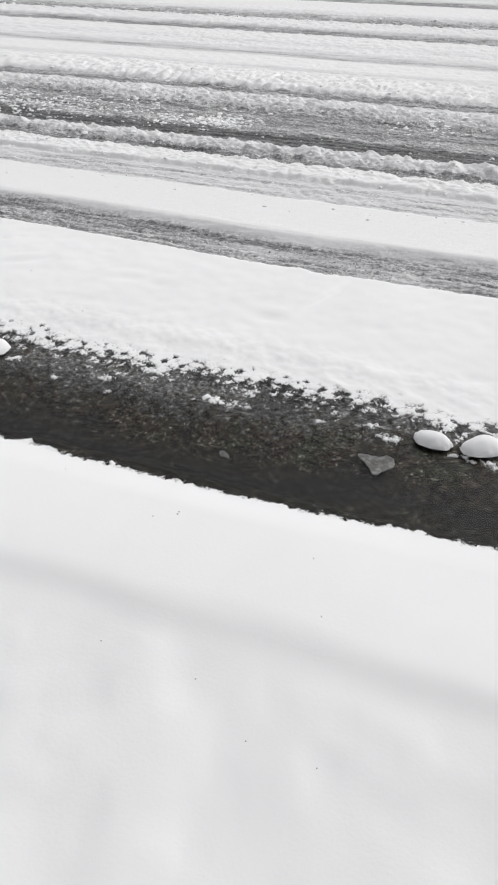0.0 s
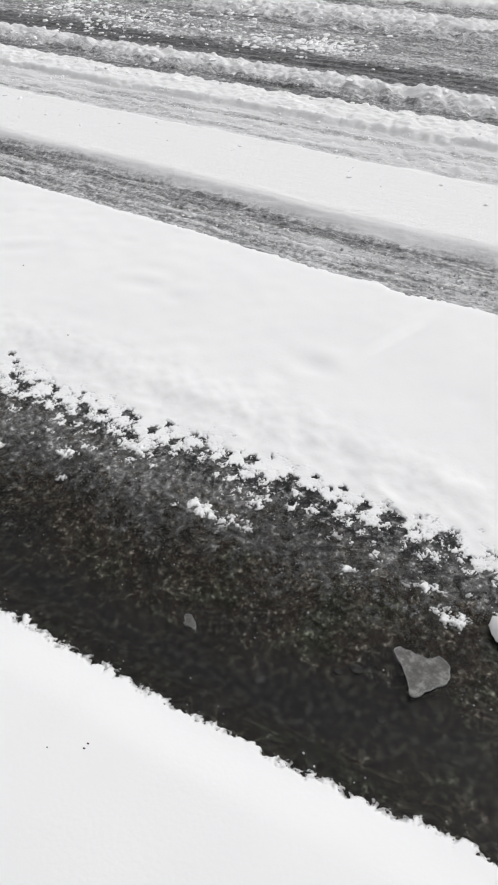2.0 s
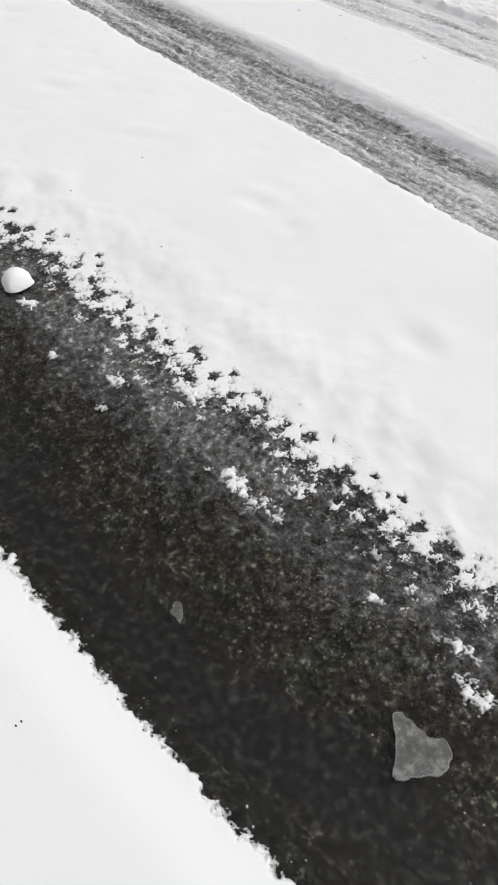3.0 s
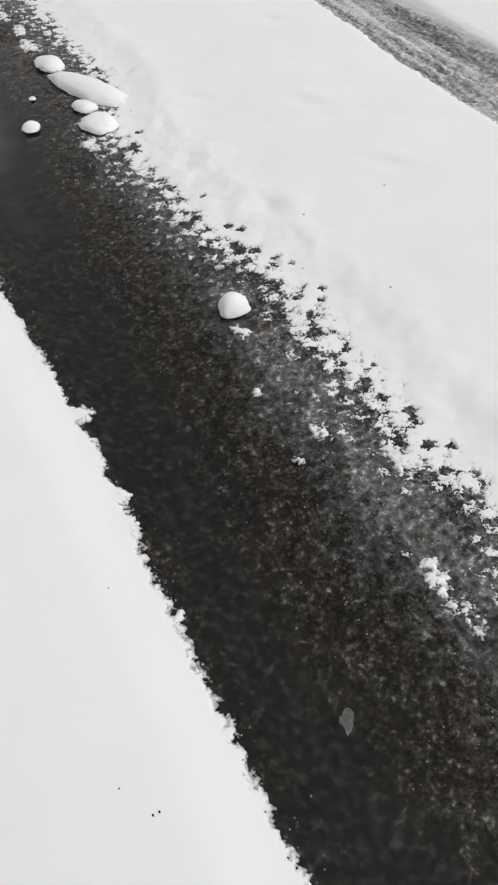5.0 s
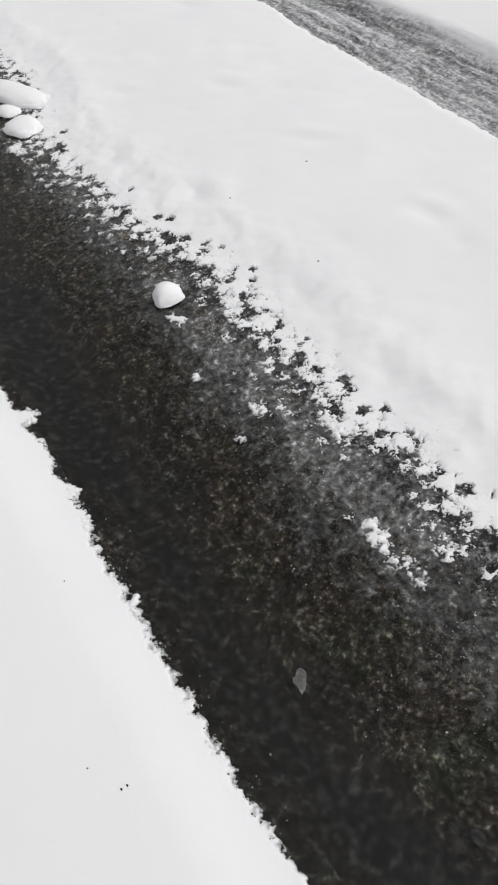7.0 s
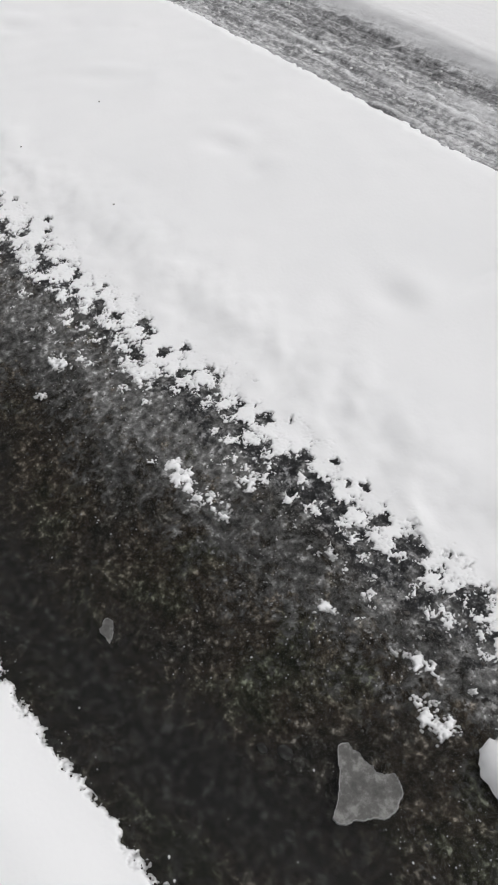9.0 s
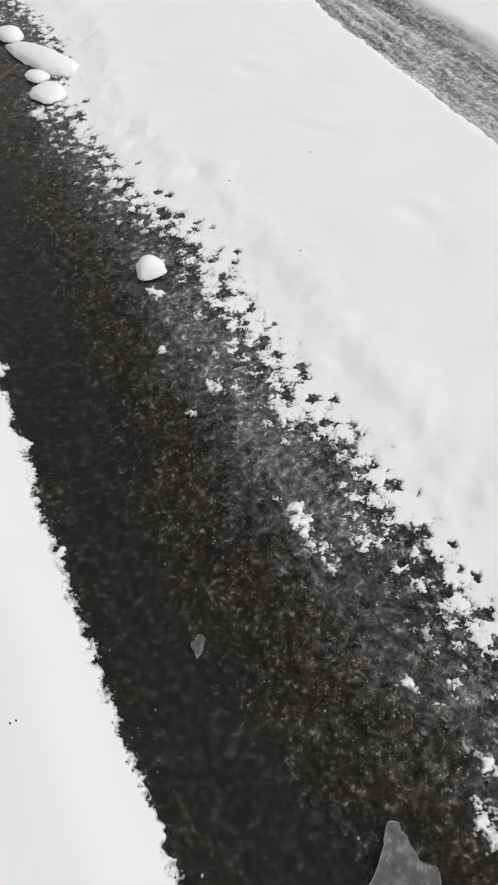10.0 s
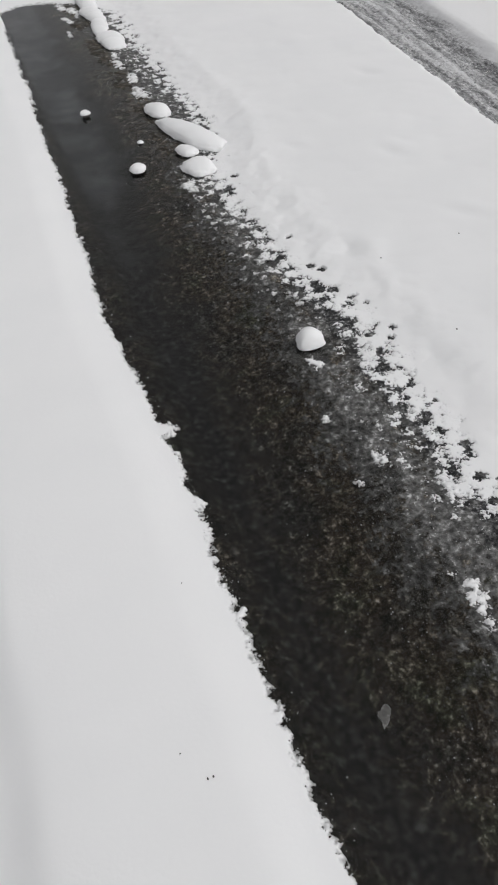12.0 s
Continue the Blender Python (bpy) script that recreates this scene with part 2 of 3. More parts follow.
def blob_template(level):
    bm = bmesh.new()
    bmesh.ops.create_icosphere(bm, subdivisions=level, radius=1.0)
    co = np.array([v.co[:] for v in bm.verts])
    tri = np.array([[v.index for v in f.verts] for f in bm.faces])
    bm.free()
    return co, tri


def scatter(name, places, sizes, mat, level=1, flat=0.7, rough=0.35, seed=1, smooth_shade=False):
    """Many small irregular lumps at places (n, 3) with radii sizes (n,), joined."""
    rng = np.random.default_rng(seed)
    co, tri = blob_template(level)
    n = len(places)
    stretch = 1 + rng.uniform(-0.4, 0.4, (n, 1, 3))
    stretch[:, :, 2] *= flat
    dents = 1 + rng.uniform(-rough, rough, (n, len(co), 1))
    turn = rng.uniform(0, 2 * math.pi, n)
    c, s = np.cos(turn)[:, None], np.sin(turn)[:, None]
    p = co[None] * dents * stretch * sizes[:, None, None]
    x, y = p[:, :, 0] * c - p[:, :, 1] * s, p[:, :, 0] * s + p[:, :, 1] * c
    p = np.stack([x, y, p[:, :, 2]], -1) + places[:, None]
    faces = (tri[None] + (np.arange(n) * len(co))[:, None, None]).reshape(-1, 3)
    me = bpy.data.meshes.new(name)
    me.vertices.add(n * len(co))
    me.vertices.foreach_set("co", p.ravel())
    me.loops.add(faces.size)
    me.loops.foreach_set("vertex_index", faces.ravel().astype(np.int32))
    me.polygons.add(len(faces))
    me.polygons.foreach_set("loop_start", np.arange(0, faces.size, 3, dtype=np.int32))
    me.update(calc_edges=True)
    me.polygons.foreach_set("use_smooth", np.full(len(faces), smooth_shade))
    me.materials.append(mat)
    return new(name, me)


# ---- the lie of the land ----
WATER_Z, END_X = -0.008, -6.02


def near_edge(x):
    """Where the near snow meets the water."""
    return np.interp(x, [-6.1, -5.35, -4.4, -3.63, -2.87, -2.4, -1.95, -1.6, -1.38, -1.15, -0.92, -0.72, -0.5, -0.3, 0.05, 2.0],
                     [1.935, 1.897, 1.88, 1.861, 1.833, 1.82, 1.84, 1.85, 1.846, 1.845, 1.843, 1.84, 1.85, 1.868, 1.878, 1.9])


def far_edge(x):
    """Where the snow of the verge closes."""
    return np.interp(x, [-6.1, -5.0, -4.5, -3.7, -3.05, -2.6, -2.3, -2.0, -1.4, -0.9, -0.3, 0.3, 2.0], [2.54, 2.56, 2.54, 2.568, 2.443, 2.448, 2.485, 2.54, 2.522, 2.532, 2.507, 2.469, 2.464])


def bed_height(x, y):
    z = np.interp(y, [1.7, 1.885, 1.94, 2.05, 2.2, 2.32, 2.5, 2.8], [-0.0095, -0.0095, -0.04, -0.045, -0.022, -0.008, 0.0, 0.0])
    calm = smooth((y - 1.885) / 0.05) * (1 - 0.5 * smooth((y - 2.2) / 0.1))
    z = z + calm * (0.003 * fbm(x, y, 0.06, 2, 11) + 0.004 * fbm(x, y, 0.4, 2, 12))
    z = z + (0.004 * fbm(x, y, 0.22, 3, 16) + 0.002 * fbm(x, y, 0.03, 3, 17)) * smooth((y - 2.16) / 0.1) * (1 - smooth((y - 2.42) / 0.1))
    gone = smooth((END_X + 0.12 - x) / 0.25)
    return z * (1 - gone) - 0.012 * gone


# snow lying on the gravel: x, y, half length, half width, turn in degrees
CLUMPS = [(-1.315, 2.45, 0.055, 0.036, 10), (-1.02, 2.33, 0.055, 0.022, -12), (-0.945, 2.328, 0.055, 0.024, 12), (-0.925, 2.416, 0.034, 0.026, 0),
          (-1.43, 2.244, 0.016, 0.012, 0), (-1.67, 2.267, 0.016, 0.01, 0), (-1.9, 2.335, 0.03, 0.02, 30), (-1.48, 2.33, 0.03, 0.02, 0),
          (-0.37, 2.322, 0.04, 0.024, 0), (-1.1, 2.31, 0.014, 0.01, 0), (-0.62, 2.34, 0.03, 0.01, 40), (-0.44, 2.375, 0.04, 0.016, 0),
          (-0.15, 2.3, 0.018, 0.01, 0), (-0.11, 2.303, 0.012, 0.009, 0), (-0.085, 2.284, 0.02, 0.01, 8), (-0.035, 2.296, 0.022, 0.012, 0), (0.0, 2.276, 0.03, 0.012, -8), (0.05, 2.302, 0.03, 0.014, 5), (0.09, 2.278, 0.03, 0.014, 0), (-3.15, 2.33, 0.06, 0.03, 0), (-4.65, 2.39, 0.09, 0.026, 5),
          (-4.42, 2.406, 0.1, 0.026, -5), (-4.2, 2.395, 0.1, 0.035, 8), (-4.8, 2.4, 0.05, 0.02, 0), (-5.61, 2.287, 0.09, 0.02, 10), (-5.34, 2.25, 0.07, 0.014, 0), (-5.75, 2.35, 0.12, 0.03, 10), (-5.9, 2.3, 0.1, 0.03, 10)]
# openings in the snow, and drops of meltwater in it: x, y, radius
HOLES = [(-1.291, 2.562, 0.01), (-1.205, 2.555, 0.006), (-1.149, 2.53, 0.009), (-1.012, 2.544, 0.014), (-0.968, 2.58, 0.005), (-0.882, 2.536, 0.012), (-0.831, 2.57, 0.006),
         (-0.796, 2.51, 0.013), (-0.776, 2.553, 0.006), (-0.745, 2.567, 0.008), (-0.668, 2.532, 0.01), (-0.607, 2.519, 0.014), (-0.58, 2.531, 0.011), (-1.242, 2.509, 0.01),
         (-2.57, 2.524, 0.007), (-2.375, 2.518, 0.012), (-2.333, 2.545, 0.01), (-2.21, 2.53, 0.012), (-2.147, 2.562, 0.009), (-2.098, 2.59, 0.006), (-1.947, 2.604, 0.01),
         (-1.906, 2.58, 0.009), (-3.113, 2.507, 0.011), (-3.022, 2.467, 0.009), (-2.47, 2.457, 0.012), (-0.45, 2.53, 0.022), (-0.3, 2.52, 0.014), (-0.05, 2.5, 0.02), (0.12, 2.46, 0.03),
         (-1.610, 2.559, 0.006), (-1.572, 2.508, 0.011), (-1.434, 2.541, 0.010), (-1.323, 2.517, 0.012), (-1.293, 2.566, 0.010), (-1.205, 2.558, 0.008), (-2.095, 2.592, 0.006), (-2.149, 2.568, 0.007), (-2.215, 2.538, 0.007), (-1.693, 2.526, 0.010), (-1.650, 2.492, 0.010), (-1.947, 2.531, 0.012), (-1.860, 2.527, 0.012), (-1.162, 2.508, 0.014), (-1.085, 2.502, 0.012), (-2.575, 2.524, 0.007), (-2.753, 2.446, 0.014)]


def far_cover(x, y):
    """Above nought where the verge is snowed over."""
    past = y - far_edge(x) + 0.018 * fbm(x, y, 0.22, 2, 21)
    x, y = x + 0.005 * fbm(x, y, 0.011, 3, 25, 0.75), y + 0.005 * fbm(x, y, 0.011, 3, 26, 0.75)
    s = np.interp(past, [-0.4, -0.26, -0.17, -0.1, -0.05, 0.0, 0.03, 0.06, 0.1, 0.14], [-6, -2.2, -1.3, -0.85, -0.45, 0.1, 0.55, 1.0, 1.7, 4.0])
    s = s + 1.8 * (0.52 - cells(x * 0.85, y, 0.041, 22)) + 0.65 * (0.52 - cells(x, y, 0.0125, 24))
    s = s + 0.3 * fbm(x, y, 0.05, 2, 28) + 0.4 * fbm(x, y, 0.006, 2, 30, 0.7)
    rag = fbm(x, y, 0.014, 3, 23, 0.7)
    s = s + 0.3 * np.exp(-((x + 1.6) / 0.4) ** 2) * (1 - smooth((past + 0.02) / 0.06))
    for cx, cy, r in HOLES:
        q = ((x - cx) ** 2 + (y - cy) ** 2) / (r * r)
        s = np.minimum(s, (q - 1.6) * 0.6 + rag * 0.6 + 0.5 * fbm(x, y, 0.006, 2, 30, 0.7))
    shut = (END_X - x - 0.09 + 2.5 * (y - 2.1) ** 2) / 0.03 + 0.8 * rag
    return np.maximum(s, np.where(x < END_X + 0.4, shut, -9))


def near_cover(x, y):
    past = near_edge(x) - y
    x, y = x + 0.004 * fbm(x, y, 0.011, 3, 34, 0.75), y + 0.004 * fbm(x, y, 0.011, 3, 35, 0.75)
    s = past / 0.017 - 0.15 + 0.5 * fbm(x, y, 0.12, 2, 31) + 0.55 * soft_noise_field(x, y, 0.06, 1, 38) + 1.1 * (0.5 - cells(x, y, 0.028, 32)) + 0.6 * (0.5 - cells(x, y, 0.0105, 36)) + 0.3 * fbm(x, y, 0.006, 2, 37, 0.7)
    s = s + 2.5 * smooth((past - 0.014) / 0.03)
    s = np.minimum(s, (((x + 1.866) / 0.016) ** 2 + ((y - 1.856) / 0.02) ** 2 - 1) * 1.2 + 0.4 * fbm(x, y, 0.012, 2, 39))
    for cx, cy, r in ((-1.815, 1.856, 0.026), (-1.525, 1.862, 0.014), (-1.19, 1.852, 0.012)):
        s = np.maximum(s, 1 - ((x - cx) ** 2 + (y - cy) ** 2) / (r * r) + 0.7 * fbm(x, y, 0.015, 3, 33, 0.8))
    return s


def lane_bend(x):
    """How far the first rut strays from a straight line."""
    return np.interp(x, [-12, -4.8, -3.8, -3.2, -2.8, -2.4, -1.9, -1.5, -1.1, -0.8, 0.0], [0.3, 0.19, 0.11, 0.07, 0.04, 0.02, -0.005, -0.03, -0.055, -0.055, -0.045])


def verge_top(x, y):
    """The top of the verge's snow, well away from its edges."""
    past = y - far_edge(x)
    z = 0.006 + 0.012 * smooth((past - 0.02) / 0.2) + 0.024 * smooth((past - 0.1) / 0.7) + 0.005 * fbm(x, y, 0.5, 2, 41)
    lumpy = smooth((past + 0.02) / 0.08) * (1 - smooth((past - 0.06) / 0.34))
    z = z + lumpy * (0.007 * soft_noise_field(x, y, 0.12, 1, 42) + 0.0042 * soft_noise_field(x, y, 0.065, 2, 46, 0.4))
    for cx, cy, a0, b0, deg in ((-3.73, 3.38, 0.07, 0.03, 20), (-2.93, 3.1, 0.07, 0.035, 20), (-2.38, 3.1, 0.09, 0.03, 35), (-1.8, 3.11, 0.07, 0.035, 10),
                                (-1.03, 2.97, 0.06, 0.04, 0), (-0.86, 3.22, 0.16, 0.025, 66), (-2.39, 2.66, 0.07, 0.05, 0), (-3.2, 2.8, 0.06, 0.03, 30)):
        c, d = math.cos(radians(deg)), math.sin(radians(deg))
        u, w = ((x - cx) * c + (y - cy) * d) / a0, ((y - cy) * c - (x - cx) * d) / b0
        z = z - 0.009 * np.exp(-(u * u + w * w)) + 0.006 * np.exp(-(u * u + (w - 1.6) ** 2))
    dents = random.Random(12)
    for k in range(46):
        cx, cy, r = dents.uniform(-4.5, 0.3), dents.uniform(2.72, 3.48), dents.uniform(0.015, 0.05)
        q = (((x - cx) * 0.7) ** 2 + (y - cy) ** 2) / (r * r)
        z = z - 0.11 * r * np.exp(-q) * (1 if k % 3 else -0.7)
    return z


# ---- the ground: one sheet under all, out to the horizon ----
xs = steps((-400, -60, 40), (-60, -10, 5), (-10, -6.5, 0.25), (-6.5, -2.6, 0.016), (-2.6, 0.6, 0.008), (0.6, 2, 0.02), (2, 20, 2), (20, 400, 40))
ys = steps((-400, -20, 40), (-20, 1.6, 1.2), (1.6, 1.78, 0.03), (1.78, 2.62, 0.008), (2.62, 3.4, 0.1), (3.4, 20, 1.2), (20, 400, 40))
X, Y = np.meshgrid(xs, ys)
Z = bed_height(X, Y) - 0.03 * smooth((Y - 2.75) / 0.3) - 0.01 * smooth((1.75 - Y) / 0.2) - 0.3 * np.clip(1.72 - Y, 0, 1.5)
wash = np.interp(Y - 0.12 * smooth((-2.6 - X) / 1.5) - 0.09 * smooth((X + 0.8) / 0.6), [1.86, 1.96, 2.12, 2.22, 2.3, 2.35, 2.41, 2.46, 2.7], [-0.55, -0.9, -0.05, 0.3, 0.82, 1.02, 0.75, 0.35, 0.25]) + 0.15 * fbm(X, Y, 0.2, 2, 13)
wash = wash + 0.3 * np.exp(-((X + 1.5) / 0.4) ** 2 - ((Y - 2.36) / 0.1) ** 2)
wash = np.where(wash > 0, wash * (1 - 0.12 * smooth((X + 1.0) / 0.6)), wash)
# values under -1.05 mask the painted sky reflection, stronger with distance
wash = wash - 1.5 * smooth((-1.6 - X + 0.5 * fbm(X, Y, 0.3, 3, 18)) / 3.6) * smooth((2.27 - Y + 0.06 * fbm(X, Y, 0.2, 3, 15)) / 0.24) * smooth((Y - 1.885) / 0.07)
paved = smooth((Y - 2.38 - 0.03 * fbm(X, Y, 0.15, 2, 14)) / 0.07)
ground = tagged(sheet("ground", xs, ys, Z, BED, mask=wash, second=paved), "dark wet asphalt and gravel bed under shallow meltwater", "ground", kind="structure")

# ---- meltwater standing in the gutter ----
xs, ys = steps((-6.3, 2.6, 0.05)), steps((1.74, 2.5, 0.02))
X, Y = np.meshgrid(xs, ys)
water = tagged(sheet("water", xs, ys, np.full_like(X, WATER_Z), WATER), "clear shallow dark meltwater standing in the gutter", "water", kind="structure")

# ---- near snow bank ----
xs = steps((-300, -40, 30), (-40, -8, 4), (-8, -4, 0.02), (-4, -2.4, 0.007), (-2.4, 0.2, 0.0024), (0.2, 1.6, 0.01), (1.6, 20, 2), (20, 300, 40))
ys = steps((-300, -20, 40), (-20, -1, 1), (-1, 0.2, 0.05), (0.2, 1.7, 0.02), (1.7, 1.79, 0.008), (1.79, 1.918, 0.0024))
X, Y = np.meshgrid(xs, ys)
S = near_cover(X, Y)
back = near_edge(X) - Y
Z = WATER_Z + 0.0004 + 0.0026 * np.clip(S / 0.35, -1.6, 1) + 0.0015 * np.sqrt(np.clip(S / 0.9, 0, 1)) + 0.016 * smooth(back / 0.13) + 0.012 * smooth((back - 0.02) / 0.4) + 0.004 * fbm(X, Y, 0.6, 2, 51) * smooth(back / 0.15)
Z = Z - 0.02 * smooth((1.41 - Y - 0.03 * fbm(X, Y, 0.5, 2, 52)) / 0.12) + 0.007 * fbm(X, Y, 0.15, 2, 53, 0.4) * smooth((1.36 - Y) / 0.2) * smooth((Y + 0.5) / 0.5)
Z = Z - 0.06 * np.clip(1.8 - Y, 0, 1.6) ** 2 / (np.clip(1.8 - Y, 0, 1.6) + 0.25) - 0.14 * np.clip(1.36 - Y, 0, 1.2)
thin = np.clip(1 - S / 0.3, 0, 1) * 0.5
bank = tagged(sheet("snow_bank", xs, ys, Z, SNOW, keep=S > -0.25, mask=thin), "smooth fresh white snow bank with a crumbling edge at the water", "snow", kind="structure")

# ---- snow verge between the water and the road ----
xs = steps((-300, -40, 30), (-40, -8, 4), (-8, -4.2, 0.014), (-4.2, -3.5, 0.006), (-3.5, -2.3, 0.0032), (-2.3, 0.35, 0.002), (0.35, 1.8, 0.008), (1.8, 20, 2), (20, 300, 40))
ys = steps((1.86, 2.24, 0.012), (2.24, 2.7, 0.002), (2.7, 2.8, 0.006), (2.8, 3.48, 0.014), (3.48, 3.8, 0.006))
X, Y = np.meshgrid(xs, ys)
S = far_cover(X, Y)
low = np.maximum(bed_height(X, Y), WATER_Z) - 0.002
past = Y - far_edge(X)
deep = smooth((past - 0.03) / 0.17)
deep = np.maximum(deep, smooth((END_X - 0.05 - X) / 0.5))
Z = low + (0.0028 + 0.0022 * np.sqrt(np.clip(S / 0.9, 0, 1)) + (verge_top(X, Y) - low) * deep) * smooth((S + 0.3) / 0.6)
Z = Z + smooth(S / 0.7) * (0.0042 * smooth((past - 0.005) / 0.07) * (1 - smooth((past - 0.08) / 0.2)) * np.clip(0.6 + soft_noise_field(X, Y, 0.085, 2, 47, 0.45), 0, 2) + 0.0022 * smooth((past - 0.05) / 0.2) * soft_noise_field(X, Y, 0.14, 2, 48, 0.5))
thin = np.clip(1 - S / 0.35, 0, 1) * 0.6
lip = 3.54 + lane_bend(X) + 0.008 * fbm(X, Y, 0.12, 4, 45, 0.75)
Z = np.where(Y > lip, -0.02, Z - 0.006 * smooth((Y - lip + 0.03) / 0.03))
cover = (S > -0.05) & (Y < lip + 0.012)
verge = tagged(sheet("snow_verge", xs, ys, Z, SNOW, keep=cover, mask=thin), "soft white snow verge with a lacy melting edge", "snow", kind="structure")

# ---- road: packed snow, ruts and slush; y, height, slush, crumbling ----
NEAR_LANE = [(3.4, 0.0, 0.72, 0), (3.565, 0.0, 0.74, 0.1), (3.59, 0.008, 0.42, 0.3), (3.63, 0.002, 0.66, 0.2), (3.66, 0.006, 0.46, 0.2), (3.685, 0.003, 0.58, 0.2), (3.715, 0.009, 0.36, 0.2), (3.74, 0.003, 0.6, 0.2), (3.77, 0.007, 0.44, 0.2), (3.81, 0.003, 0.64, 0.2),
             (3.865, 0.006, 0.68, 0.2), (3.9, 0.022, 0.4, 0.05), (3.945, 0.046, 0.22, 0.1), (3.975, 0.052, 0.02, 0.1), (4.04, 0.052, 0, 0), (4.45, 0.05, 0, 0),
             (4.49, 0.038, 0.26, 0.1), (4.54, 0.031, 0.38, 0.2), (4.58, 0.034, 0.28, 0.25), (4.62, 0.03, 0.42, 0.2), (4.67, 0.034, 0.27, 0.25), (4.72, 0.03, 0.38, 0.2), (4.79, 0.032, 0.24, 0.2), (4.83, 0.032, 0.22, 0.3), (4.86, 0.06, 0, 0.35), (4.96, 0.068, 0, 0.5), (5.06, 0.066, 0, 0.5), (5.09, 0.012, 0.75, 0),
             (5.27, 0.016, 0.7, 0.1), (5.32, 0.034, 0.46, 1), (5.4, 0.045, 0.3, 1), (5.5, 0.05, 0.08, 1), (5.6, 0.012, 0.75, 0.2)]
FAR_LANE = [(5.66, 0.006, 0.85, 0.1), (5.78, 0.006, 0.98, 0.1), (5.88, 0.008, 0.9, 0.1), (5.94, 0.014, 0.6, 0.3), (6.05, 0.018, 0.55, 0.3), (6.15, 0.012, 0.7, 0.2), (6.3, 0.016, 0.56, 0.3), (6.48, 0.014, 0.66, 0.3), (6.6, 0.034, 0.46, 1), (6.72, 0.05, 0.3, 1), (6.86, 0.06, 0.06, 1), (6.96, 0.05, 0.2, 0.8),
            (7.08, 0.028, 0.68, 0.3), (7.25, 0.03, 0.6, 0.3), (7.34, 0.062, 0.06, 1), (7.6, 0.068, 0, 1), (7.95, 0.06, 0.0, 0.7), (8.1, 0.056, 0.26, 0.1), (8.25, 0.06, 0.02, 0.2), (8.7, 0.052, 0.02, 0.2), (8.88, 0.036, 0.3, 0), (9.0, 0.034, 0.48, 0), (9.12, 0.04, 0.28, 0)]
FAR_SIDE = [(9.3, 0.055, 0.03, 0.4), (9.6, 0.05, 0.14, 0.4), (9.8, 0.055, 0.03, 0.4), (10.25, 0.06, 0.02, 0.4), (10.36, 0.015, 0.7, 0), (10.68, 0.02, 0.6, 0), (10.8, 0.065, 0.05, 0.5), (11.35, 0.07, 0.05, 0.7), (11.48, 0.015, 0.72, 0),
            (11.8, 0.02, 0.6, 0.6), (12.1, 0.06, 0.25, 0.4), (12.5, 0.06, 0.03, 0.2), (13.5, 0.06, 0.03, 0), (13.65, 0.015, 0.7, 0), (14.1, 0.02, 0.6, 0), (14.25, 0.06, 0.05, 0.3), (14.9, 0.05, 0.4, 0), (15.6, 0.05, 0.1, 0), (40.0, 0.05, 0.2, 0)]
KNOTS = np.array(NEAR_LANE + FAR_LANE + FAR_SIDE)
PATCH = (-2.95, 15.05, 0.7, 0.66)


def road_shape(x, y):
    bend = 1 - smooth((y - 4.0) / 1.0)
    yy = y - lane_bend(x) * bend + 0.016 * (x + 1.4) * (1 - bend) + 0.016 * fbm(x, y * 0.2, 0.8, 2, 61) + (0.004 + 0.01 * smooth((y - 4.2) / 0.5)) * fbm(x, y, 0.1, 3, 62, 0.65)
    z, wet, crumble = (np.interp(yy, KNOTS[:, 0], KNOTS[:, k]) for k in (1, 2, 3))
    wet = np.clip(wet + 0.10 * fbm(x * 0.08, y, 0.05, 3, 63) * (wet > 0.1), 0, 1)
    wx, wy = x + 0.06 * fbm(x, y, 0.12, 3, 69), y + 0.04 * fbm(x, y, 0.12, 3, 70)
    clod = np.clip(0.022 + 0.022 * fbm(x, y, 0.45, 2, 71), 0.004, 0.05)
    z = z + crumble * (0.017 * soft_noise_field(x, y, 0.11, 5, 64, 0.6) + clod * (0.5 - cells(wx, wy * 1.4, 0.13, 67)) + 0.016 * (0.5 - cells(wx, wy, 0.042, 68))) + 0.0035 * fbm(x * 0.1, y, 0.03, 3, 65) * np.clip(wet * 2, 0, 1) + 0.004 * fbm(x, y, 0.035, 3, 66) * np.clip(wet * 1.6 + crumble, 0, 1)
    q = ((x - PATCH[0]) / PATCH[2]) ** 2 + ((y - PATCH[1]) / PATCH[3]) ** 2
    return np.where(q < 1.0, -0.03, z), wet, q > 1.0


xs = steps((-300, -60, 30), (-60, -14, 2), (-14, -5, 0.03), (-5, 0.5, 0.011), (0.5, 2, 0.05), (2, 20, 2), (20, 300, 40))
ys = steps((3.42, 5.1, 0.007), (5.1, 7.3, 0.009), (7.3, 16, 0.026), (16, 40, 2), (40, 360, 40))
X, Y = np.meshgrid(xs, ys)
Z, wet, keep = road_shape(X, Y)
# dark oval disc filling the opening left in the road sheet
bm = bmesh.new()
rim = [bm.verts.new((PATCH[0] + PATCH[2] * math.cos(k * math.pi / 24) * (1 + 0.03 * math.sin(k * 1.7)), PATCH[1] + PATCH[3] * math.sin(k * math.pi / 24), 0.046)) for k in range(48)]
low = [bm.verts.new((q.co.x, q.co.y, -0.05)) for q in rim]
bm.faces.new(rim)
for k in range(48):
    bm.faces.new((low[k], low[(k + 1) % 48], rim[(k + 1) % 48], rim[k]))
tagged(part("dark_patch", bm, GRIT, None, shade=False), "dark flat oval patch in the snow of the road", "asphalt", kind="structure")
